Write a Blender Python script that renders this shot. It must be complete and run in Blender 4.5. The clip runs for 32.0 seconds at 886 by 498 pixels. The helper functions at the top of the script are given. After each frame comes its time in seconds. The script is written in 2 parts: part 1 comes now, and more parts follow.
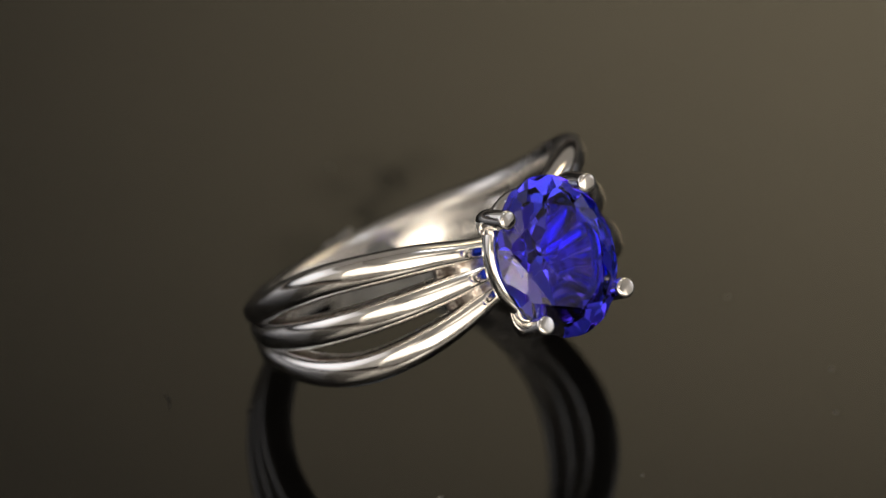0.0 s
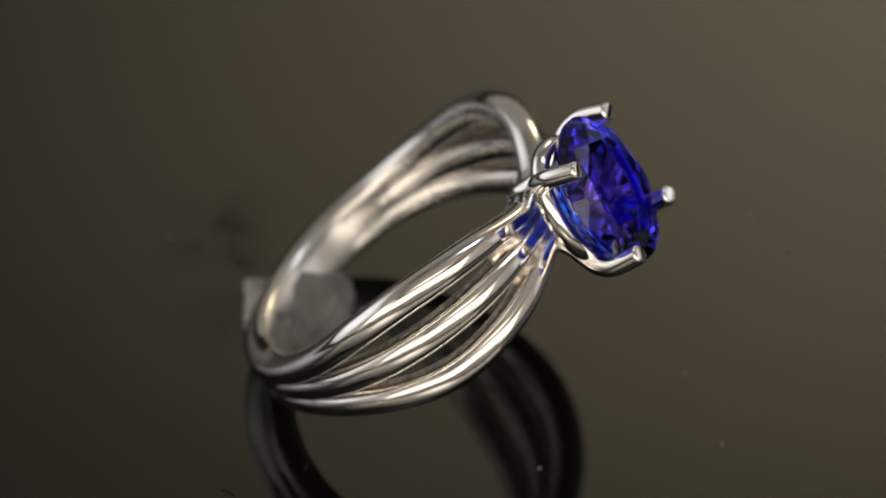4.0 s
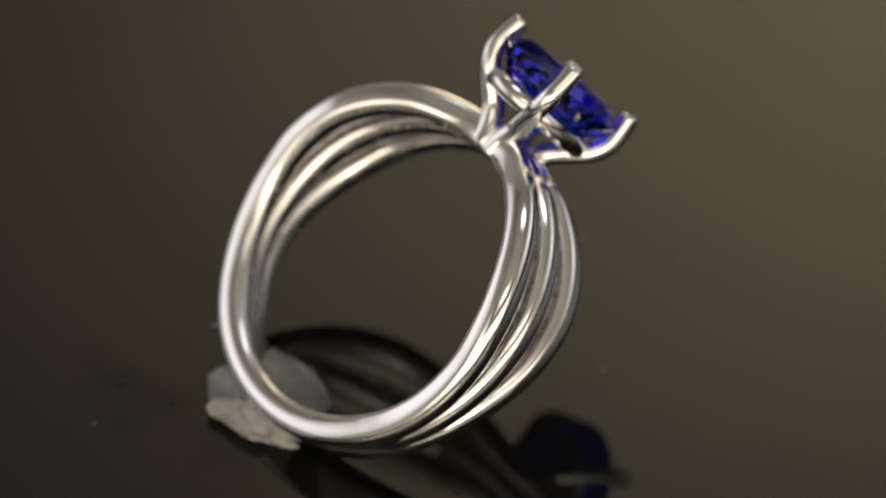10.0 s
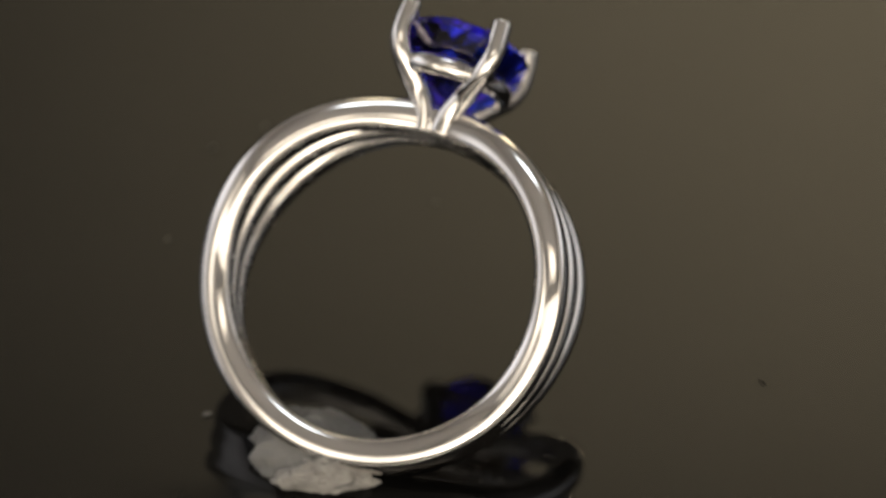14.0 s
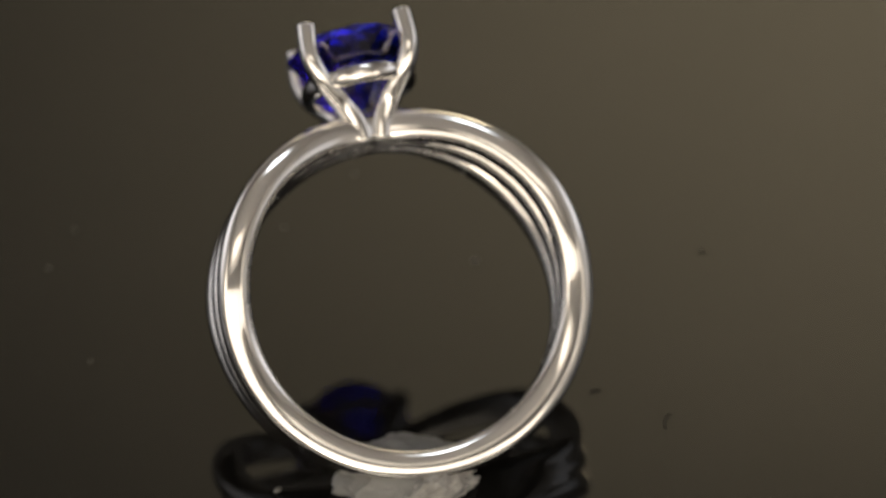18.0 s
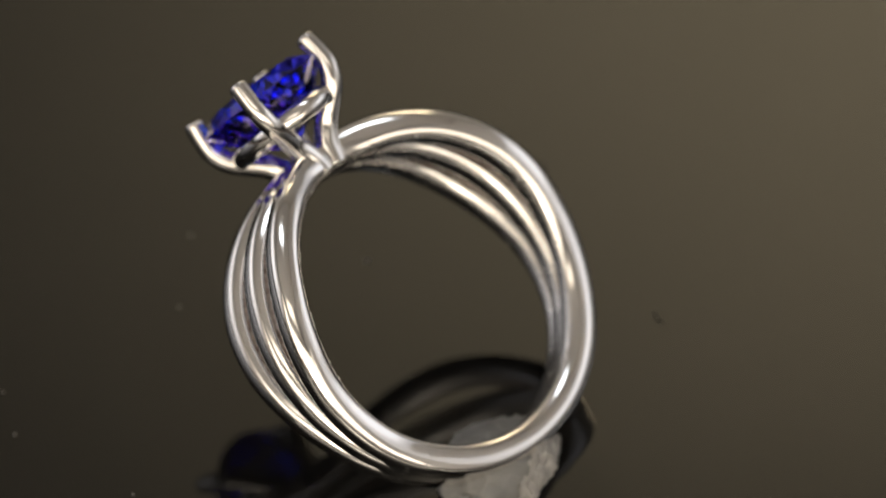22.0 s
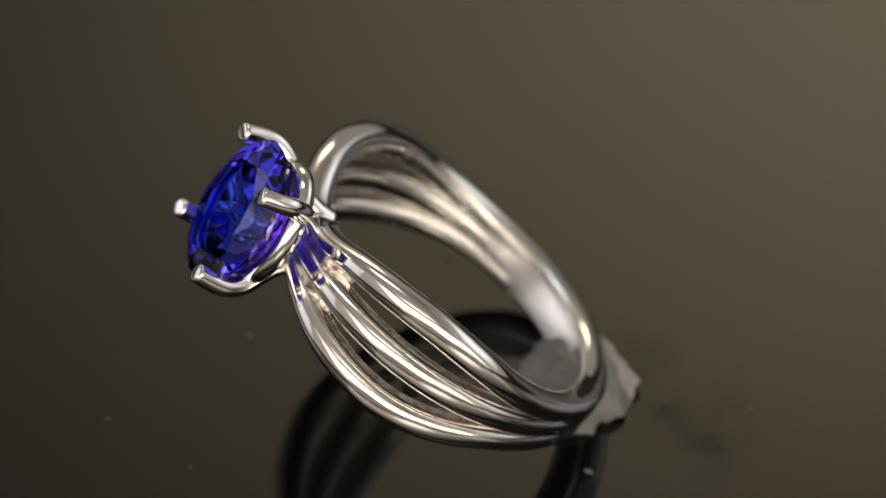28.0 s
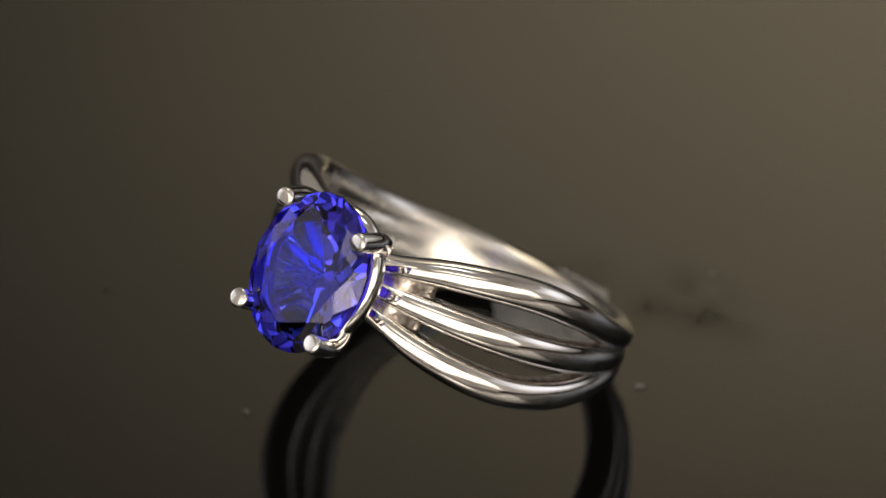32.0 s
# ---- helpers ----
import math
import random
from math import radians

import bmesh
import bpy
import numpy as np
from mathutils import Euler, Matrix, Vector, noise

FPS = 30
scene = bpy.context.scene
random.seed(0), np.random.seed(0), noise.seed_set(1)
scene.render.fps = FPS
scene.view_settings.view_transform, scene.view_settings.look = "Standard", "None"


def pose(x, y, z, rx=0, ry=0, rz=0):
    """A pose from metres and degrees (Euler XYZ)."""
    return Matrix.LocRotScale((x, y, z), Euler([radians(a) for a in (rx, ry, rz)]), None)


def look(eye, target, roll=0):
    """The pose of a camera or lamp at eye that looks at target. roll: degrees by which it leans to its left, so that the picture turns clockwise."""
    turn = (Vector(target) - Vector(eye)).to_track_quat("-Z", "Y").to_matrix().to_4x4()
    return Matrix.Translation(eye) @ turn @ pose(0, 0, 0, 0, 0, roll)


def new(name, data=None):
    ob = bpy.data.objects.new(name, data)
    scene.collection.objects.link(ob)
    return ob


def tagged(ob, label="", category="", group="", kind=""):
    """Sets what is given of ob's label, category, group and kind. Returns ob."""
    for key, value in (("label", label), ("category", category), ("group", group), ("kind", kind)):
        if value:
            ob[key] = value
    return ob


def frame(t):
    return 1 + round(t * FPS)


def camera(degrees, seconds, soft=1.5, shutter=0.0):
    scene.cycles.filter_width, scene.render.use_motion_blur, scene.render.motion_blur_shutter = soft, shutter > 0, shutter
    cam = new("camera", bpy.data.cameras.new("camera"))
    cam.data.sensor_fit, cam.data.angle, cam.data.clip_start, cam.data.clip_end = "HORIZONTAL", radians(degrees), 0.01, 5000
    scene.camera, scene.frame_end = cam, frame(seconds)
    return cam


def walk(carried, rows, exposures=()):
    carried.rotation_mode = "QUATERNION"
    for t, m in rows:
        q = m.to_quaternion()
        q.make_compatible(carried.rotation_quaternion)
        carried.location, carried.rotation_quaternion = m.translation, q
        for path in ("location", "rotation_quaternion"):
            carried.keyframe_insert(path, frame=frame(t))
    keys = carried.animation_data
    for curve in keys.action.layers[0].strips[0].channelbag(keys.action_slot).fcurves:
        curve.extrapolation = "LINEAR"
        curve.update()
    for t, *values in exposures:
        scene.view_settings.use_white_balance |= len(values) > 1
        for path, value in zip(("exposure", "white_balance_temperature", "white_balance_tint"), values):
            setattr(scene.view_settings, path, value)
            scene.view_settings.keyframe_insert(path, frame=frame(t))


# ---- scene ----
# ---- camera: it stands still, 0.42 m from a finger ring on a turntable ----
MM = 0.001
PLATE = 9.25            # mm from the plate up to the height at which the camera's axis was set out
cam = camera(6.5, 32.0, soft=1.4)
VIEW = pose(0.0, -317.28 * MM, (279.22 + PLATE) * MM, 48.6494, 0.2047, -0.4111)
walk(cam, [(0.0, VIEW), (32.0, VIEW)], exposures=((0.0, 0.14, 6280, 9), (10.0, 0.06, 6320, 9), (20.0, 0.13, 6330, 9), (25.0, 0.24, 6380, 10), (32.0, 0.26, 6300, 10)))
cam.data.dof.use_dof = True
cam.data.dof.focus_distance = 0.4128
cam.data.dof.aperture_fstop = 32.0
SECONDS = 32.0


def turn(t):
    """Degrees by which the turntable has gone round at t seconds."""
    s = t / SECONDS
    return 8.774 * t - 2.18 * 4 * s * (1 - s)


# ---- light ----
world = bpy.data.worlds.new("room_air")
scene.world = world
world.use_nodes = True
world.node_tree.nodes["Background"].inputs["Color"].default_value = (0.02, 0.019, 0.018, 1)
world.node_tree.nodes["Background"].inputs["Strength"].default_value = 1.0


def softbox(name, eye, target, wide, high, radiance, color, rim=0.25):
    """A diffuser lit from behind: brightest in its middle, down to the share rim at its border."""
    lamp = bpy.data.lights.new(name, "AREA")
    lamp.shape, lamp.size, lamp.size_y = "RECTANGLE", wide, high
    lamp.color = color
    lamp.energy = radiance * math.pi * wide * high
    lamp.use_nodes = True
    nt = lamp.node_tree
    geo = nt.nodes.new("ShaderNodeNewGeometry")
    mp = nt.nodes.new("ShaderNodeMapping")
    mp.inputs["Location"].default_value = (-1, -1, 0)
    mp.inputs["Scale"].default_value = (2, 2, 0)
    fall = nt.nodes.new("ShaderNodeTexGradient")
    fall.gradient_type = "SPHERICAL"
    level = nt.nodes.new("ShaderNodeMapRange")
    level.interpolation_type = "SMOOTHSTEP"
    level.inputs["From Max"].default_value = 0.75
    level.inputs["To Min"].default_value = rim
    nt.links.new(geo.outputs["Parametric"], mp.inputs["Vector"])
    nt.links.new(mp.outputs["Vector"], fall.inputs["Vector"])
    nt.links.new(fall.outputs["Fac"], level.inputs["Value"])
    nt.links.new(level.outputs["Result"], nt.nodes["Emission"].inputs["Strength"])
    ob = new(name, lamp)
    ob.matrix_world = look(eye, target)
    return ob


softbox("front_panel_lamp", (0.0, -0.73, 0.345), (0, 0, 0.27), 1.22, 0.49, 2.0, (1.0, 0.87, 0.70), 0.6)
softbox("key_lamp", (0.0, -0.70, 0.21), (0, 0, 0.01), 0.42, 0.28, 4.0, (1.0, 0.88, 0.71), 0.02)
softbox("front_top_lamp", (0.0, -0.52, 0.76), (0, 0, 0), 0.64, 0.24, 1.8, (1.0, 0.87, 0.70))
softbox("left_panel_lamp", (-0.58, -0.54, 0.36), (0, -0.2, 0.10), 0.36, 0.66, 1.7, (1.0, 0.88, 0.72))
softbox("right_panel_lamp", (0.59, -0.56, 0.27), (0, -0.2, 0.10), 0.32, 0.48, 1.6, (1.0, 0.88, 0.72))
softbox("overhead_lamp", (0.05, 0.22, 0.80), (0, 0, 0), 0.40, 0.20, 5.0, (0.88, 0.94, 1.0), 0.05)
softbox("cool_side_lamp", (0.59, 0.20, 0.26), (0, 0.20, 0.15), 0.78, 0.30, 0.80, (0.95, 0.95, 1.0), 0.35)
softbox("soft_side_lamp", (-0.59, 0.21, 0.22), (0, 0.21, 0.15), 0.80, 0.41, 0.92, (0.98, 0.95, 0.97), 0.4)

# Added spot, out of view: grades the back wall that the plate mirrors.
spot = bpy.data.lights.new("backdrop_gradient_spot", "SPOT")
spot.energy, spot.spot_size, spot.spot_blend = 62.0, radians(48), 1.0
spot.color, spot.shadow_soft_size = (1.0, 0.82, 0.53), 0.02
new("backdrop_gradient_spot", spot).matrix_world = look((0.30, 0.29, 0.30), (0.118, 0.60, 0.435))


# ---- materials ----
def material(name, color, rough=0.5, metal=0.0):
    m = bpy.data.materials.new(name)
    m.use_nodes = True
    b = m.node_tree.nodes["Principled BSDF"]
    b.inputs["Base Color"].default_value = (*color, 1)
    b.inputs["Roughness"].default_value = rough
    b.inputs["Metallic"].default_value = metal
    return m, m.node_tree, b


def textured(nt, scale, detail=4.0, stretch=(1, 1, 1)):
    """A noise texture in object space (metres)."""
    co = nt.nodes.new("ShaderNodeTexCoord")
    mp = nt.nodes.new("ShaderNodeMapping")
    mp.inputs["Scale"].default_value = stretch
    tx = nt.nodes.new("ShaderNodeTexNoise")
    tx.inputs["Scale"].default_value, tx.inputs["Detail"].default_value = scale, detail
    nt.links.new(co.outputs["Object"], mp.inputs["Vector"])
    nt.links.new(mp.outputs["Vector"], tx.inputs["Vector"])
    return tx


def ramp(nt, source, stops):
    r = nt.nodes.new("ShaderNodeValToRGB")
    els = r.color_ramp.elements
    while len(els) < len(stops):
        els.new(0.5)
    for el, (at, col) in zip(els, stops):
        el.position, el.color = at, (*col, 1)
    nt.links.new(source, r.inputs["Fac"])
    return r


def bump(nt, b, source, strength, distance):
    n = nt.nodes.new("ShaderNodeBump")
    n.inputs["Strength"].default_value, n.inputs["Distance"].default_value = strength, distance
    nt.links.new(source, n.inputs["Height"])
    nt.links.new(n.outputs["Normal"], b.inputs["Normal"])


def make_metal(name, rough):
    m, nt, b = material(name, (0.885, 0.86, 0.832), rough, 1.0)
    wear = textured(nt, 900, 5)
    r = ramp(nt, wear.outputs["Fac"], ((0.35, (rough * 0.8,) * 3), (0.75, (rough * 1.35,) * 3)))
    nt.links.new(r.outputs["Color"], b.inputs["Roughness"])
    ripple = textured(nt, 420, 2)
    bump(nt, b, ripple.outputs["Fac"], 0.04, 0.0001)
    return m


METAL = make_metal("polished_white_gold", 0.085)
INNER_METAL = make_metal("satin_white_gold", 0.23)
CAST_METAL, nt, b = material("rough_cast_white_gold", (0.74, 0.69, 0.64), 0.28, 1.0)
pits = textured(nt, 2600, 3)
r = ramp(nt, pits.outputs["Fac"], ((0.38, (0.42, 0.34, 0.29)), (0.58, (0.80, 0.75, 0.70))))
nt.links.new(r.outputs["Color"], b.inputs["Base Color"])
bump(nt, b, pits.outputs["Fac"], 0.45, 0.00012)

GEM = bpy.data.materials.new("violet_blue_gem")
GEM.use_nodes = True
nt = GEM.node_tree
nt.nodes.remove(nt.nodes["Principled BSDF"])
bend = nt.nodes.new("ShaderNodeBsdfRefraction")
co = nt.nodes.new("ShaderNodeTexCoord")
cut = nt.nodes.new("ShaderNodeSeparateXYZ")
zone = nt.nodes.new("ShaderNodeMapRange")
zone.inputs["From Min"].default_value, zone.inputs["From Max"].default_value = -0.0026, 0.0026
nt.links.new(co.outputs["Object"], cut.inputs["Vector"])
side = nt.nodes.new("ShaderNodeMapRange")               # the two-coloured crystal: its hue runs one way above the girdle, the other below
side.inputs["From Min"].default_value, side.inputs["From Max"].default_value = 0.0232, 0.0246
side.inputs["To Min"].default_value, side.inputs["To Max"].default_value = -1.0, 0.6
nt.links.new(cut.outputs["Z"], side.inputs["Value"])
flip = nt.nodes.new("ShaderNodeMath")
flip.operation = "MULTIPLY"
nt.links.new(cut.outputs["X"], flip.inputs[0])
nt.links.new(side.outputs["Result"], flip.inputs[1])
nt.links.new(flip.outputs["Value"], zone.inputs["Value"])
hue = ramp(nt, zone.outputs["Result"], ((0.15, (0.40, 0.16, 0.93)), (0.85, (0.138, 0.395, 0.93))))
nt.links.new(hue.outputs["Color"], bend.inputs["Color"])
bend.inputs["Roughness"].default_value, bend.inputs["IOR"].default_value = 0.045, 1.70
gloss = nt.nodes.new("ShaderNodeBsdfGlossy")
gloss.inputs["Color"].default_value = (0.84, 0.80, 0.98, 1)
gloss.inputs["Roughness"].default_value = 0.0
fres = nt.nodes.new("ShaderNodeFresnel")
fres.inputs["IOR"].default_value = 1.70
both = nt.nodes.new("ShaderNodeMixShader")
nt.links.new(fres.outputs["Fac"], both.inputs["Fac"])
nt.links.new(bend.outputs["BSDF"], both.inputs[1])
nt.links.new(gloss.outputs["BSDF"], both.inputs[2])
nt.links.new(both.outputs["Shader"], nt.nodes["Material Output"].inputs["Surface"])

PUTTY, nt, b = material("grey_putty", (0.42, 0.41, 0.39), 0.55)
tx = textured(nt, 330, 6)
r = ramp(nt, tx.outputs["Fac"], ((0.3, (0.14, 0.14, 0.137)), (0.7, (0.25, 0.247, 0.24))))
nt.links.new(r.outputs["Color"], b.inputs["Base Color"])
b.inputs["Subsurface Weight"].default_value = 0.5
b.inputs["Subsurface Radius"].default_value = (0.001, 0.001, 0.001)
b.inputs["Subsurface Scale"].default_value = 0.6
bump(nt, b, textured(nt, 1100, 5).outputs["Fac"], 0.6, 0.0003)

PUTTY_PALE, nt, b = material("torn_putty", (0.62, 0.58, 0.52), 0.6)
tx = textured(nt, 1100, 6)
r = ramp(nt, tx.outputs["Fac"], ((0.3, (0.25, 0.24, 0.225)), (0.7, (0.44, 0.425, 0.40))))
nt.links.new(r.outputs["Color"], b.inputs["Base Color"])
bump(nt, b, textured(nt, 2200, 6).outputs["Fac"], 0.7, 0.0002)

ACRYLIC, nt, b = material("black_acrylic", (0.0035, 0.0033, 0.003), 0.02)
b.inputs["IOR"].default_value = 1.33
haze = textured(nt, 60, 5)
r = ramp(nt, haze.outputs["Fac"], ((0.35, (0.015,) * 3), (0.8, (0.05,) * 3)))
# dull finger smears: x, y, half length, half width in mm, turn in degrees
SMEARS = ((-2.6, 14.6, 6.2, 2.5, 62), (-6.4, 10.4, 3.4, 2.6, 20), (-2.5, 16.8, 5.0, 2.8, 20))
co = nt.nodes.new("ShaderNodeTexCoord")
total = None
for x, y, long, wide, deg in SMEARS:
    mp = nt.nodes.new("ShaderNodeMapping")
    mp.vector_type = "TEXTURE"
    mp.inputs["Location"].default_value = (x * MM, y * MM, 0)
    mp.inputs["Rotation"].default_value = (0, 0, radians(deg))
    mp.inputs["Scale"].default_value = (long * MM, wide * MM, 1)
    fall = nt.nodes.new("ShaderNodeTexGradient")
    fall.gradient_type = "SPHERICAL"
    nt.links.new(co.outputs["Object"], mp.inputs["Vector"])
    nt.links.new(mp.outputs["Vector"], fall.inputs["Vector"])
    if total is None:
        total = fall.outputs["Fac"]
    else:
        add = nt.nodes.new("ShaderNodeMath")
        add.operation = "MAXIMUM"
        nt.links.new(total, add.inputs[0])
        nt.links.new(fall.outputs["Fac"], add.inputs[1])
        total = add.outputs["Value"]
streak = textured(nt, 420, 6)
patch = ramp(nt, streak.outputs["Fac"], ((0.30, (0, 0, 0)), (0.75, (1, 1, 1))))
smudge = nt.nodes.new("ShaderNodeMath")
smudge.operation = "MULTIPLY"
nt.links.new(total, smudge.inputs[0])
nt.links.new(patch.outputs["Color"], smudge.inputs[1])
rough = nt.nodes.new("ShaderNodeMapRange")
rough.inputs["To Min"].default_value, rough.inputs["To Max"].default_value = 0.0, 0.45
nt.links.new(smudge.outputs["Value"], rough.inputs["Value"])
add = nt.nodes.new("ShaderNodeMath")
nt.links.new(r.outputs["Color"], add.inputs[0])
nt.links.new(rough.outputs["Result"], add.inputs[1])
nt.links.new(add.outputs["Value"], b.inputs["Roughness"])
spec = nt.nodes.new("ShaderNodeMapRange")
spec.inputs["To Min"].default_value, spec.inputs["To Max"].default_value = 0.5, 0.27
nt.links.new(smudge.outputs["Value"], spec.inputs["Value"])
nt.links.new(spec.outputs["Result"], b.inputs["Specular IOR Level"])

DUST, nt, b = material("pale_dust", (0.15, 0.146, 0.14), 0.8)
DARK_DUST, nt, b = material("dark_lint", (0.012, 0.010, 0.009), 0.8)
MARK, nt, b = material("stamped_mark", (0.28, 0.26, 0.24), 0.35, 1.0)

WOOD, nt, b = material("dark_table_top", (0.05, 0.035, 0.025), 0.4)
tx = textured(nt, 9, 6, (1, 12, 1))
r = ramp(nt, tx.outputs["Fac"], ((0.3, (0.03, 0.02, 0.014)), (0.7, (0.08, 0.055, 0.038))))
nt.links.new(r.outputs["Color"], b.inputs["Base Color"])

FABRIC, nt, b = material("white_fabric", (0.82, 0.805, 0.785), 0.9)
tx = textured(nt, 6, 5)
r = ramp(nt, tx.outputs["Fac"], ((0.3, (0.80, 0.785, 0.765)), (0.7, (0.84, 0.825, 0.805))))
nt.links.new(r.outputs["Color"], b.inputs["Base Color"])
bump(nt, b, textured(nt, 300, 2).outputs["Fac"], 0.2, 0.001)
BACKING, nt, b = material("grey_backing_paper", (0.425, 0.417, 0.401), 0.9)
tx = textured(nt, 6, 5)
r = ramp(nt, tx.outputs["Fac"], ((0.3, (0.412, 0.404, 0.388)), (0.7, (0.438, 0.430, 0.414))))
nt.links.new(r.outputs["Color"], b.inputs["Base Color"])
SIDE_CLOTH, nt, b = material("light_grey_cloth", (0.60, 0.595, 0.60), 0.9)
tx = textured(nt, 6, 5)
r = ramp(nt, tx.outputs["Fac"], ((0.3, (0.58, 0.575, 0.58)), (0.7, (0.62, 0.615, 0.62))))
nt.links.new(r.outputs["Color"], b.inputs["Base Color"])
BLACK_CLOTH, nt, b = material("black_cloth", (0.012, 0.011, 0.010), 0.9)
BASE_GREY, nt, b = material("turntable_base", (0.03, 0.03, 0.03), 0.5)


# ---- mesh tools ----
def link_mesh(name, bm, mat, parent=None, label="", smooth=True):
    me = bpy.data.meshes.new(name)
    bmesh.ops.recalc_face_normals(bm, faces=bm.faces)
    for f in bm.faces:
        f.smooth = smooth
    bm.to_mesh(me)
    bm.free()
    me.materials.append(mat)
    ob = new(name, me)
    if parent:
        ob.parent = parent
    if label:
        ob["label"] = label
    return ob


def box(x0, y0, z0, x1, y1, z1):
    bm = bmesh.new()
    bmesh.ops.create_cube(bm, size=1.0)
    for v in bm.verts:
        v.co = Vector(((x0 + x1) / 2 + v.co.x * (x1 - x0), (y0 + y1) / 2 + v.co.y * (y1 - y0), (z0 + z1) / 2 + v.co.z * (z1 - z0)))
    return bm


def loft(loops, closed=False, caps=True):
    """A skin over loops of points, each with the same count."""
    bm = bmesh.new()
    rows = [[bm.verts.new(p) for p in lp] for lp in loops]
    n = len(rows[0])
    pairs = list(zip(rows, rows[1:])) + ([(rows[-1], rows[0])] if closed else [])
    for a, c in pairs:
        for i in range(n):
            bm.faces.new((a[i], a[(i + 1) % n], c[(i + 1) % n], c[i]))
    if caps and not closed:
        bm.faces.new(rows[0])
        bm.faces.new(rows[-1])
    return bm


def sweep(points, radii, sides=20, round_ends=(False, False), closed=False):
    """A round bar along points; radii: one radius or (wide, deep) each."""
    pts = [Vector(p) for p in points]
    n = len(pts)
    loops, up = [], None
    for i, p in enumerate(pts):
        a, c = (pts[i - 1], pts[(i + 1) % n]) if closed else (pts[max(i - 1, 0)], pts[min(i + 1, n - 1)])
        d = (c - a).normalized()
        if up is None:
            up = d.orthogonal().normalized()
        up = (up - d * up.dot(d)).normalized()
        side = d.cross(up)
        loops.append((p, d, up, side, radii[i]))
    out = []

    def ring_at(p, up, side, r):
        return [p + up * (r * math.cos(k * math.tau / sides)) + side * (r * math.sin(k * math.tau / sides)) for k in range(sides)]

    if round_ends[0]:
        p, d, up, side, r = loops[0]
        out += [ring_at(p - d * (r * 0.55 * math.sin(q)), up, side, r * (0.35 + 0.65 * math.cos(q))) for q in (1.5, 1.1, 0.75, 0.4)]
    out += [ring_at(p, up, side, r) for p, d, up, side, r in loops]
    if round_ends[1]:
        p, d, up, side, r = loops[-1]
        out += [ring_at(p + d * (r * 0.36 * math.sin(q)), up, side, r * (0.60 + 0.40 * math.cos(q))) for q in (0.4, 0.75, 1.1, 1.5)]
    return loft(out, closed)


def smoothstep(a, b, x):
    s = min(max((x - a) / (b - a), 0.0), 1.0)
    return s * s * (3 - 2 * s)


def spline(keys, x):
    """Catmull-Rom through (x, value) keys."""
    xs, ys = [k[0] for k in keys], [k[1] for k in keys]
    if x <= xs[0]:
        return ys[0]
    if x >= xs[-1]:
        return ys[-1]
    i = max(j for j in range(len(xs) - 1) if xs[j] <= x)
    h = xs[i + 1] - xs[i]
    s = (x - xs[i]) / h
    def slope(j):
        if j == 0 or j == len(xs) - 1:
            return 0.0
        return (ys[j + 1] - ys[j - 1]) / (xs[j + 1] - xs[j - 1])
    m0, m1 = slope(i) * h, slope(i + 1) * h
    return (2 * s**3 - 3 * s**2 + 1) * ys[i] + (s**3 - 2 * s**2 + s) * m0 + (-2 * s**3 + 3 * s**2) * ys[i + 1] + (s**3 - s**2) * m1


# ---- the light tent: plain white fabric walls and roof on a dark table ----
def tent():
    x, y0, y1, z0, z1, w = 0.62, -0.75, 0.60, -0.04, 0.85, 0.02
    for name, b6, mat, label in (
        ("wall_north", (-x - w, y1, z0, x + w, y1 + w, z1), BACKING, "plain warm grey paper wall behind the turntable"),
        ("wall_south", (-x - w, y0 - w, z0, x + w, y0, z1), FABRIC, "plain pale grey fabric wall of the light tent"),
        ("wall_east", (x, y0, z0, x + w, y1, z1), SIDE_CLOTH, "plain light grey cloth wall of the light tent"),
        ("wall_west", (-x - w, y0, z0, -x, y1, z1), SIDE_CLOTH, "plain light grey cloth wall of the light tent"),
        ("ceiling", (-x - w, y0 - w, z1, x + w, y1 + w, z1 + w), SIDE_CLOTH, "plain pale grey fabric roof of the light tent"),
        ("floor", (-x - 0.1, y0 - 0.1, z0 - 0.03, x + 0.1, y1 + 0.1, z0), WOOD, "dark wooden table top under the turntable"),
    ):
        tagged(link_mesh(name, box(*b6), mat, smooth=False), label, "wall" if "wall" in name else name, kind="structure")
    # Dark strips added out of view: they dim what the ring mirrors low down.
    d, h = 0.006, 0.05
    for b6 in ((-x, y1 - d, z0, x, y1, h), (x - d, y0 + d, z0, x, y1 - d, h - 0.01), (-x, y0 + d, z0, -x + d, y1 - d, h - 0.01)):
        tagged(link_mesh("dimming_strip", box(*b6), BLACK_CLOTH, smooth=False), "added black cloth strip at the tent wall's foot that darkens low reflections", "skirt", kind="structure")


tent()


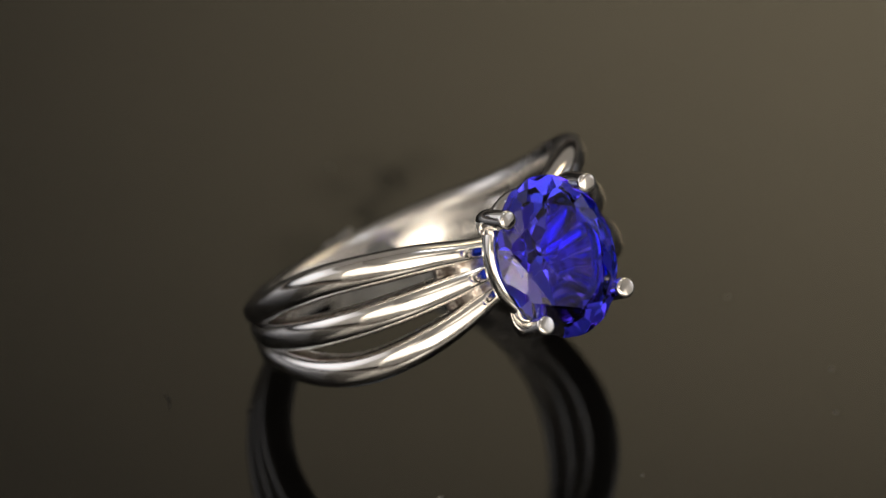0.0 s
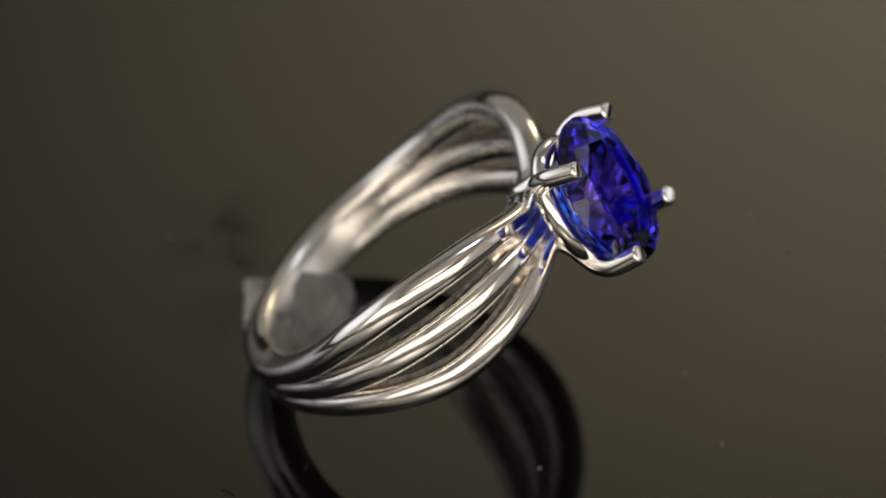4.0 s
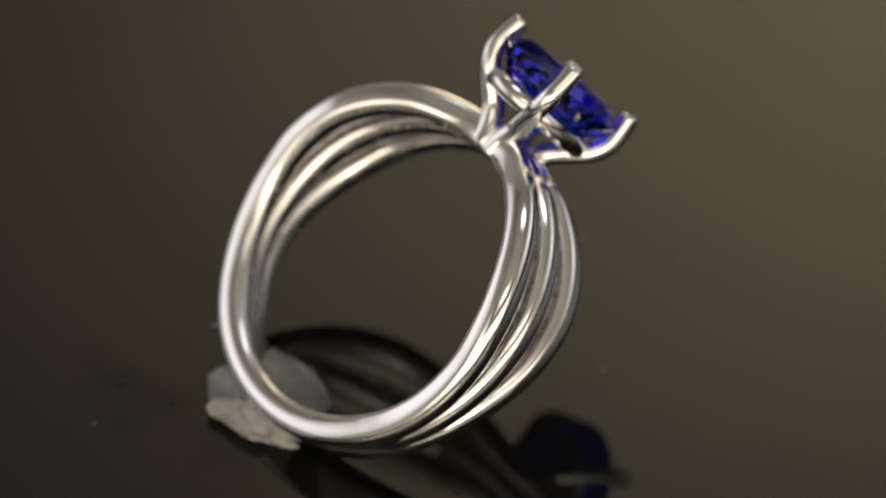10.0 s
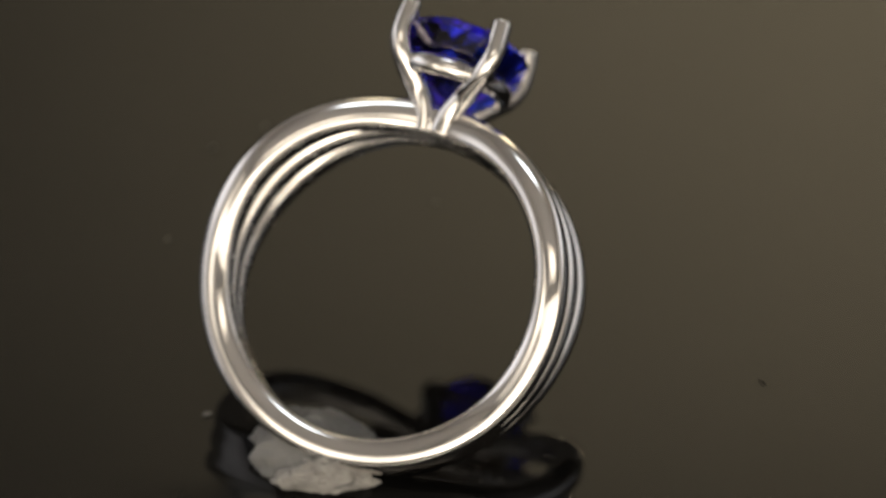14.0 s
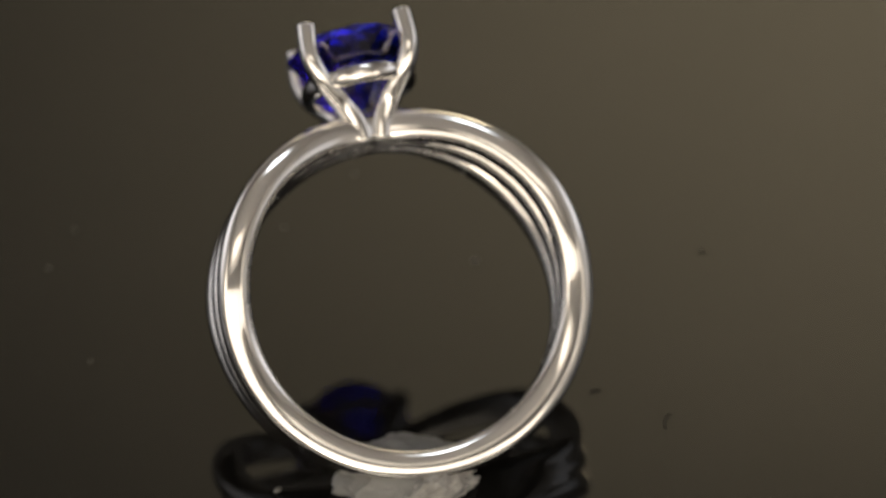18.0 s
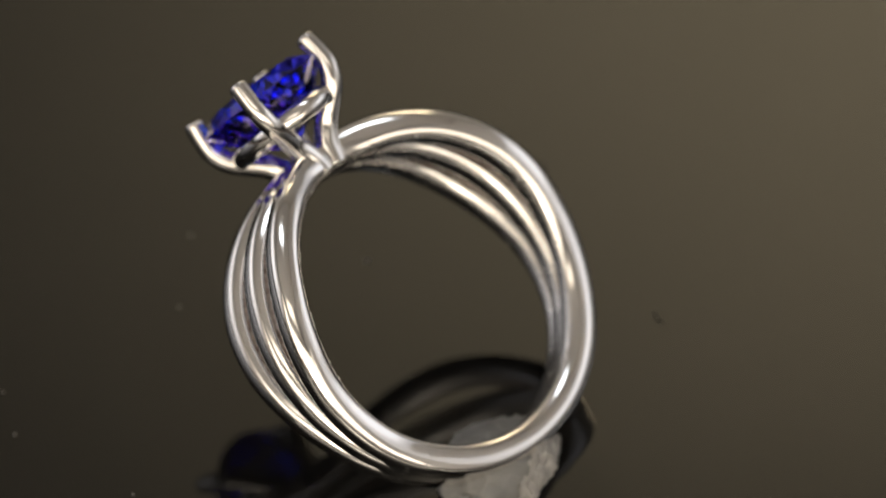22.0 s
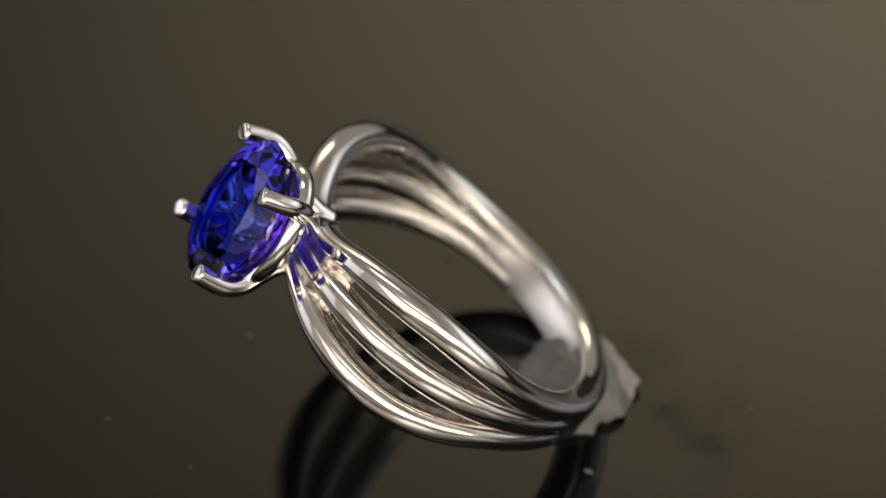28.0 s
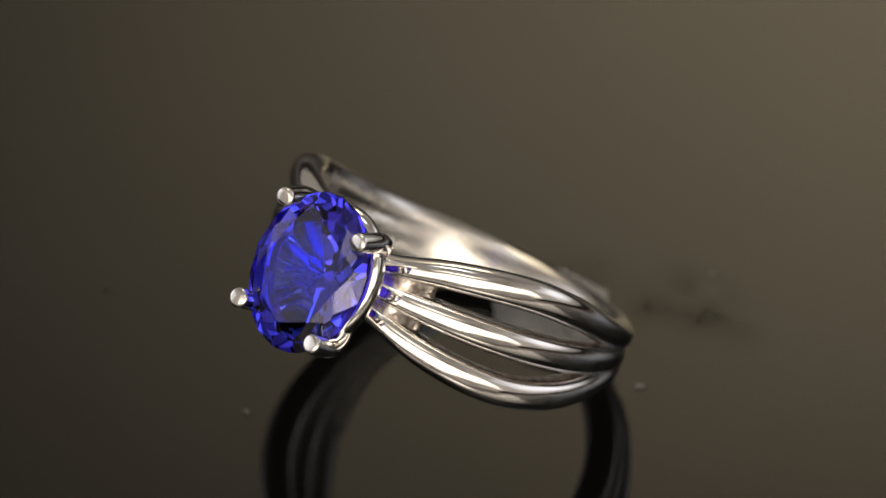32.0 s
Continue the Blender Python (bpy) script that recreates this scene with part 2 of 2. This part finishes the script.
# ---- turntable: a black glossy disc ----
def turntable():
    t = new("turntable")
    t.location = (0, 0, 0)
    tagged(t, "round glossy black acrylic turntable plate, dusty and slowly turning", "turntable")
    prof = [(0.0, -0.006), (0.0895, -0.006), (0.0902, -0.0055), (0.0902, -0.0006), (0.0896, 0.0), (0.0, 0.0)]
    n = 128
    bm = bmesh.new()
    rows = [[bm.verts.new((r * math.cos(k * math.tau / n), r * math.sin(k * math.tau / n), z)) for k in range(n)] for r, z in prof[1:-1]]
    for a, c in zip(rows, rows[1:]):
        for k in range(n):
            bm.faces.new((a[k], a[(k + 1) % n], c[(k + 1) % n], c[k]))
    bm.faces.new(rows[0])
    bm.faces.new(rows[-1])
    link_mesh("plate", bm, ACRYLIC, t, smooth=False)
    bm = bmesh.new()
    bmesh.ops.create_cone(bm, cap_ends=True, segments=64, radius1=0.07, radius2=0.065, depth=0.034, matrix=Matrix.Translation((0, 0, -0.023)))
    link_mesh("base", bm, BASE_GREY, t, smooth=False)
    return t


TURNTABLE = turntable()

# ---- the ring; its parts are set out in millimetres from the middle of its circle ----
RISE = 15.05             # from the circle's middle to the prong tips
T_AX, A_AX, G_AX = Vector((0.80451, 0.59341, -0.02515)), Vector((-0.33716, 0.49115, 0.80318)), Vector((0.48897, -0.63768, 0.59521))
HEAD = Vector((7.733, -7.941, 6.535 + PLATE))
FOOT = 9.9              # the thing's own origin lies at the bottom of the circle
M_RING = Matrix.Translation((HEAD - G_AX * (RISE + FOOT)) * MM) @ Matrix((T_AX, A_AX, G_AX)).transposed().to_4x4()

BAND_R = 9.35
YAW_C, YAW_S = math.cos(radians(2.3)), math.sin(radians(2.3))   # the band stands slightly askew under its head


def ring_part(name, bm, mat, parent, label="", smooth=True):
    for v in bm.verts:
        v.co = Vector((v.co.x, v.co.y, v.co.z + FOOT)) * MM
    return link_mesh(name, bm, mat, parent, label, smooth)


def around(phi, r, y):
    """A point of the band: phi degrees from the stone, r from the middle, y along the finger."""
    a = radians(phi)
    x = r * math.sin(a)
    return Vector((x * YAW_C - y * YAW_S, y * YAW_C + x * YAW_S, r * math.cos(a)))


FAN = ((0, 1.08), (10, 1.24), (30, 1.97), (58, 2.46), (78, 2.19), (96, 1.55), (110, 1.15), (124, 0.91), (136, 0.85), (152, 0.78), (180, 0.58))
THICK = ((0, 0.60), (10, 0.64), (35, 0.84), (60, 0.89), (80, 0.87), (95, 0.82), (110, 0.77), (124, 0.72), (136, 0.71), (152, 0.72), (180, 0.84))


def spread(side, phi):
    """How far the outer strands stand from the middle one."""
    return spline(FAN, phi) * (1 + 0.10 * smoothstep(112, 36, phi) * (side > 0))


def upper(phi):
    """How much further one edge of the band stands out than the other."""
    return 0.13 * smoothstep(-4, 42, phi) * smoothstep(160, 95, phi)


def dull_inside(ob):
    """The face worn by the finger is duller than the outside."""
    ob.data.materials.append(INNER_METAL)
    for f in ob.data.polygons:
        c = f.center / MM
        if math.hypot(c.x, c.z - FOOT) < BAND_R - 0.6:
            f.material_index = 1
    return ob


DEEP = 0.92             # half the band's thickness


def rounded(q, deep):
    """The bar's outline: nearly flat outside and on the finger's side, with well rounded edges; returns radial and sideways shares."""
    cr, cy = math.cos(q), math.sin(q)
    r = deep * cr if cr > 0 else -0.96 * deep * abs(cr) ** 0.85
    return r, (abs(cy) ** (0.71 if cr > 0 else 0.78)) * math.copysign(1, cy)


def lift(phi):
    """How much further out the shoulders stand than a true circle."""
    return 0.12 * smoothstep(-4, 42, phi) * smoothstep(115, 50, phi)


def strand(parent, side, k):
    loops = []
    for i in range(61):
        phi = -0.5 + 154.5 * i / 60
        w, th = spread(side, phi), spline(THICK, phi)
        w += upper(phi) * (k > 0)
        askew = 1 + 0.07 * smoothstep(8, 40, phi) * smoothstep(90, 50, phi) * (side < 0 and k < 0)   # one strand stands wider
        shrink = 1 - 0.12 * smoothstep(136, 154, phi)
        lp = []
        for j in range(40):
            r, across = rounded(j * math.tau / 40, DEEP * shrink)
            lp.append(around(side * phi, BAND_R + lift(phi) + r, k * w * askew + th * shrink * across))
        loops.append(lp)
    ob = dull_inside(ring_part("strand", loft(loops), METAL, parent))
    ob.data.materials.append(CAST_METAL)                    # the walls of the slots are left as cast
    for f in ob.data.polygons:
        i, j = divmod(f.index, 40)
        q = (j + 0.5) * math.tau / 40
        if f.index < 2400 and 11 < i < 53 and -0.30 < math.cos(q) < 0.24 and (k == 0 or math.sin(q) * k < 0):
            f.material_index = 2
    return ob


def shank(parent):
    """The lower band: the outer strands' own outline, filled in between them as it goes down."""
    loops = []
    for i in range(129):
        phi = 98 + (262 - 98) * i / 128
        off = abs(phi - 180)
        side = 1 if phi < 180 else -1
        w, th = spread(side, 180 - off), spline(THICK, 180 - off)
        fit = 0.972 + 0.036 * smoothstep(62, 36, off) - 0.12 * smoothstep(62, 82, off)
        out, inn = 0.25 + 0.75 * smoothstep(76, 50, off), 0.30 + 0.70 * smoothstep(84, 52, off)
        lp = []
        for j in range(48):
            q = j * math.tau / 48
            r, across = rounded(q, DEEP)
            r *= fit * (out if r > 0 else inn)
            flat = max(-1.0, min(1.0, 2.2 * math.sin(q)))
            lp.append(around(phi, BAND_R + r, fit * (th * across + (w + upper(180 - off) * (flat > 0)) * flat)))
        loops.append(lp)
    ob = dull_inside(ring_part("shank", loft(loops), METAL, parent))
    ob.data.materials.append(CAST_METAL)                    # left as cast between the strands
    for f in ob.data.polygons:
        c = f.center / MM
        if f.material_index == 0 and math.degrees(math.atan2(abs(c.x), c.z - FOOT)) < 121:
            f.material_index = 2
    return ob


GEM_X, GEM_Y, GEM_Z = 3.56, 4.44, RISE - 1.0     # half widths and the girdle's height


def gemstone(parent):
    """An oval brilliant, cut from a cylinder plane by plane on a unit circle and then stretched to its oval."""
    hc, hp, g, mean = 0.74, 3.3, 0.06, 3.95
    uneven = random.Random(3)
    bm = bmesh.new()
    bmesh.ops.create_cone(bm, cap_ends=True, segments=96, radius1=1.0, radius2=1.0, depth=8.0)

    def cut(deg, angle, d0, z0, up):
        """One facet: it leans by angle from the girdle's plane and passes the height z0 at the distance d0."""
        if up < 0:                                       # hand-cut: the lower facets differ a little
            loose = 1.0 if angle > 45 else 2.0
            angle += loose * uneven.uniform(-1.1, 1.1)
            deg += loose * uneven.uniform(-1.6, 1.6)
        n = Vector((math.cos(radians(deg)) * mean * math.tan(radians(angle)), math.sin(radians(deg)) * mean * math.tan(radians(angle)), up))
        at = Vector((math.cos(radians(deg)) * d0, math.sin(radians(deg)) * d0, z0))
        made = bmesh.ops.bisect_plane(bm, geom=bm.verts[:] + bm.edges[:] + bm.faces[:], plane_co=at, plane_no=n.normalized(), clear_outer=True, dist=1e-6)
        edges = [e for e in made["geom_cut"] if isinstance(e, bmesh.types.BMEdge)]
        if edges:
            bmesh.ops.contextual_create(bm, geom=edges)

    c8, c16 = math.cos(radians(22.5)), math.cos(radians(11.25))
    main = 30.0
    rt = 1 - hc / (mean * math.tan(radians(main)))      # the table's corners
    for k in range(16):
        cut(22.5 * k + 11.25, 37.0, c16, g, 1)
    for k in range(8):
        cut(45 * k, main, 1.0, g, 1)
    for k in range(8):
        cut(45 * k + 22.5, 17.5, rt * c8, g + hc, 1)
    cut(0, 0, 0, g + hc, 1)
    for k in range(16):
        cut(22.5 * k + 11.25, 57.0, c16, -g, -1)
    for k in range(16):
        cut(22.5 * k, 49.5, 0.955, -g - 0.18, -1)
    for k in range(16):
        cut(22.5 * k + 11.25, 44.0, 0.72, -g - 1.36, -1)
    for k in range(8):
        cut(45 * k, 38.0, 0.42, -g - 2.14, -1)
    for k in range(8):
        cut(45 * k + 22.5, 31.5, 0.0, -g - hp, -1)
    for v in bm.verts:
        v.co = Vector((v.co.x * GEM_X, v.co.y * GEM_Y - 0.07, v.co.z + GEM_Z))
    return ring_part("gemstone", bm, GEM, parent, "faceted oval violet-blue gemstone", smooth=False)


def prong(parent, sx, sy):
    tip = RISE
    keys = [(0.46, 1.22, 8.7), (0.70, 1.38, 9.8), (1.25, 1.7, 10.8), (1.75, 2.25, 11.5), (2.35, 2.85, 12.3), (2.68, 3.12, 13.2), (2.72, 3.1, 14.1), (2.64, 2.99, tip + 0.05)]
    pts, rad = [], []
    for i in range(len(keys) - 1):
        p0, p1, p2, p3 = (Vector(keys[min(max(i + o, 0), len(keys) - 1)]) for o in (-1, 0, 1, 2))
        for s in range(6):
            u = s / 6
            pts.append(0.5 * ((2 * p1) + (p2 - p0) * u + (2 * p0 - 5 * p1 + 4 * p2 - p3) * u * u + (-p0 + 3 * p1 - 3 * p2 + p3) * u**3))
    pts.append(Vector(keys[-1]))
    n = len(pts)
    rad = [0.65 - 0.10 * smoothstep(0.1, 0.9, i / n) for i in range(n)]
    pts = [Vector((p.x * sx, p.y * sy, p.z)) for p in pts]
    return ring_part("prong", sweep(pts, rad, 20, (False, True)), METAL, parent)


def gallery(parent):
    n = 64
    pts = [(2.75 * math.cos(k * math.tau / n), 3.4 * math.sin(k * math.tau / n), 12.05) for k in range(n)]
    bm = sweep(pts, [0.45] * n, 16, closed=True)
    for v in bm.verts:
        v.co.z = 12.05 + (v.co.z - 12.05) * 1.3
    return ring_part("gallery_rail", bm, METAL, parent)


def bridge(parent):
    """The bar under the stone that joins the strands on both shoulders."""
    loops = []
    for i in range(33):
        phi = -27 + 54 * i / 32
        far = smoothstep(17, 27, abs(phi))
        lp = []
        for j in range(32):
            q = j * math.tau / 32
            cr, cy = math.cos(q), math.sin(q)
            deep = 0.74 - 1.15 * far if cr > 0 else 0.70 - 0.20 * far
            lp.append(around(phi, BAND_R + deep * (abs(cr) ** 0.7) * math.copysign(1, cr), (1.62 + 0.16 * far) * (abs(cy) ** 0.6) * math.copysign(1, cy)))
        loops.append(lp)
    return ring_part("bridge", loft(loops), CAST_METAL, parent)


def finger_ring():
    ring = new("finger_ring")
    ring.matrix_world = M_RING
    tagged(ring, "polished white gold ring with split shank and oval blue stone", "ring")
    shank(ring)
    for side in (-1, 1):
        for k in (-1, 0, 1):
            strand(ring, side, k)
    bridge(ring)
    gallery(ring)
    gemstone(ring)
    for sx in (-1, 1):
        for sy in (-1, 1):
            prong(ring, sx, sy)
    return ring


RING = finger_ring()


# ---- small stamped dents inside the band ----
def stamped_marks(ring):
    for phi, y in ((122.5, 0.62), (124.6, 0.20), (126.2, 0.70), (120.2, 0.15)):
        bm = bmesh.new()
        bmesh.ops.create_icosphere(bm, subdivisions=2, radius=0.17)
        c = around(phi, BAND_R - 0.87, y)
        for v in bm.verts:
            v.co = v.co * 0.9 + c
        ring_part("stamped_mark", bm, MARK, ring, "tiny dark stamped mark")


stamped_marks(RING)


# ---- putty that holds the ring ----
def lump(name, parent, middle, size, turned, seed, mat, rough, hook=0.0):
    """A torn wad: rounded below, broken into flat faces and ridges above, its end drawn out sideways by hook."""
    bm = bmesh.new()
    bmesh.ops.create_icosphere(bm, subdivisions=5, radius=1.0)
    ca, sa = math.cos(radians(turned)), math.sin(radians(turned))
    rng = random.Random(int(seed))
    broken = [(Vector((rng.uniform(-1, 1), rng.uniform(-1, 1), rng.uniform(-0.1, 0.9))).normalized(), rng.uniform(0.80, 0.98)) for i in range(9)]
    for v in bm.verts:
        d = v.co.normalized()
        k = 1 + 0.16 * noise.noise(d * 1.5 + Vector((seed, 0, 0)))
        k += rough * (noise.voronoi(d * 2.6 + Vector((0, seed, 0)))[0][0] - 0.35)
        k += 0.32 * rough * noise.noise(d * 9 + Vector((0, 0, seed))) + 0.20 * rough * noise.noise(d * 24)
        p = d * k
        for n, h in broken:
            p -= n * max(p.dot(n) - h, 0.0) * 0.85
        q = Vector((p.x * size[0], p.y * size[1], p.z * size[2]))
        p += d * (0.10 * rough * noise.noise(q * 3.1) + 0.16 * rough * abs(noise.noise(q * 1.7 + Vector((seed, 0, 0)))))
        p += d * 1.7 * rough * rough * (abs(noise.noise(q * 2.3 + Vector((0, seed, 0)))) - 0.12)
        x, y = p.x * size[0], p.y * size[1]
        tip = hook * smoothstep(0.55, 1.0, d.x) * smoothstep(-0.2, 0.5, d.z + 0.3)
        x, y = x + 0.5 * tip, y + tip
        z = max(p.z, -0.12) * size[2]
        v.co = Vector((middle[0] + x * ca - y * sa, middle[1] + x * sa + y * ca, z + 0.12 * size[2] - 0.01 + middle[2])) * MM
    return link_mesh(name, bm, mat, parent)


def putty_wad():
    wad = new("putty_wad")
    wad.location = Vector((-2.5, 8.0, 0)) * MM
    tagged(wad, "torn lump of grey putty on the black plate holding the ring", "putty")
    lump("body", wad, (0, 0, 0), (3.5, 2.75, 1.95), 37, 3.0, PUTTY, 0.26)
    flap = lump("torn_flap", wad, (-2.25, 0.7, 0.0), (2.5, 0.85, 1.5), 55, 8.0, PUTTY_PALE, 0.40, 0.8)
    flap["label"] = "pale torn flap of putty"
    return wad


PUTTY_WAD = putty_wad()


# ---- dust on the plate ----
def dust():
    """Pale specks lying on the plate, in one mesh."""
    rng = random.Random(5)
    bm = bmesh.new()
    for x, y, r in ((1.05, -9.9, 0.13), (-5.0, 17.5, 0.09), (3.3, 11.6, 0.20), (17.1, 6.25, 0.09), (10.3, -14.0, 0.09), (12.0, -8.2, 0.08), (22.6, 0.2, 0.10), (22.7, -3.3, 0.09)):
        m = Matrix.Translation((x * MM, y * MM, r * 0.4 * MM)) @ Matrix.Rotation(rng.random() * 6, 4, "Z") @ Matrix.Diagonal((1.5, 0.8, 0.5, 1))
        made = bmesh.ops.create_icosphere(bm, subdivisions=2, radius=r * MM, matrix=m)
        for v in made["verts"]:
            v.co += Vector((rng.uniform(-1, 1), rng.uniform(-1, 1), 0)) * r * 0.2 * MM
    ob = link_mesh("dust", bm, DUST)
    return tagged(ob, "pale dust specks scattered on the black plate", "dust", kind="stuff")


DUST_SPECKS = dust()


def lint(x, y, length, turned, bend):
    pts = []
    for i in range(9):
        u = i / 8 - 0.5
        pts.append((u * length * MM, bend * (u * u - 0.1) * MM, 0.05 * MM))
    ob = link_mesh("lint", sweep(pts, [0.045 * MM] * 9, 8), DARK_DUST)
    ob.matrix_world = pose(x * MM, y * MM, 0, 0, 0, turned)
    return tagged(ob, "short dark curved lint fibre on the black plate", "lint", group="lint on the plate")


LINT = [lint(-13.8, -2.0, 1.2, 100, 0.8), lint(-9.3, -2.6, 0.6, 40, 0.3), lint(-10.3, -15.7, 0.5, 10, 0.2)]


# ---- what moves: the plate goes round and carries all that lies on it ----
def motions():
    times = [0.5 * i for i in range(65)]
    rests = [(TURNTABLE, Matrix.Identity(4)), (RING, M_RING.copy()), (PUTTY_WAD, Matrix.Translation(PUTTY_WAD.location)), (DUST_SPECKS, Matrix.Identity(4))]
    rests += [(ob, ob.matrix_basis.copy()) for ob in LINT]
    for ob, rest in rests:
        walk(ob, [(t, pose(0, 0, 0, 0, 0, turn(t)) @ rest) for t in times])


motions()
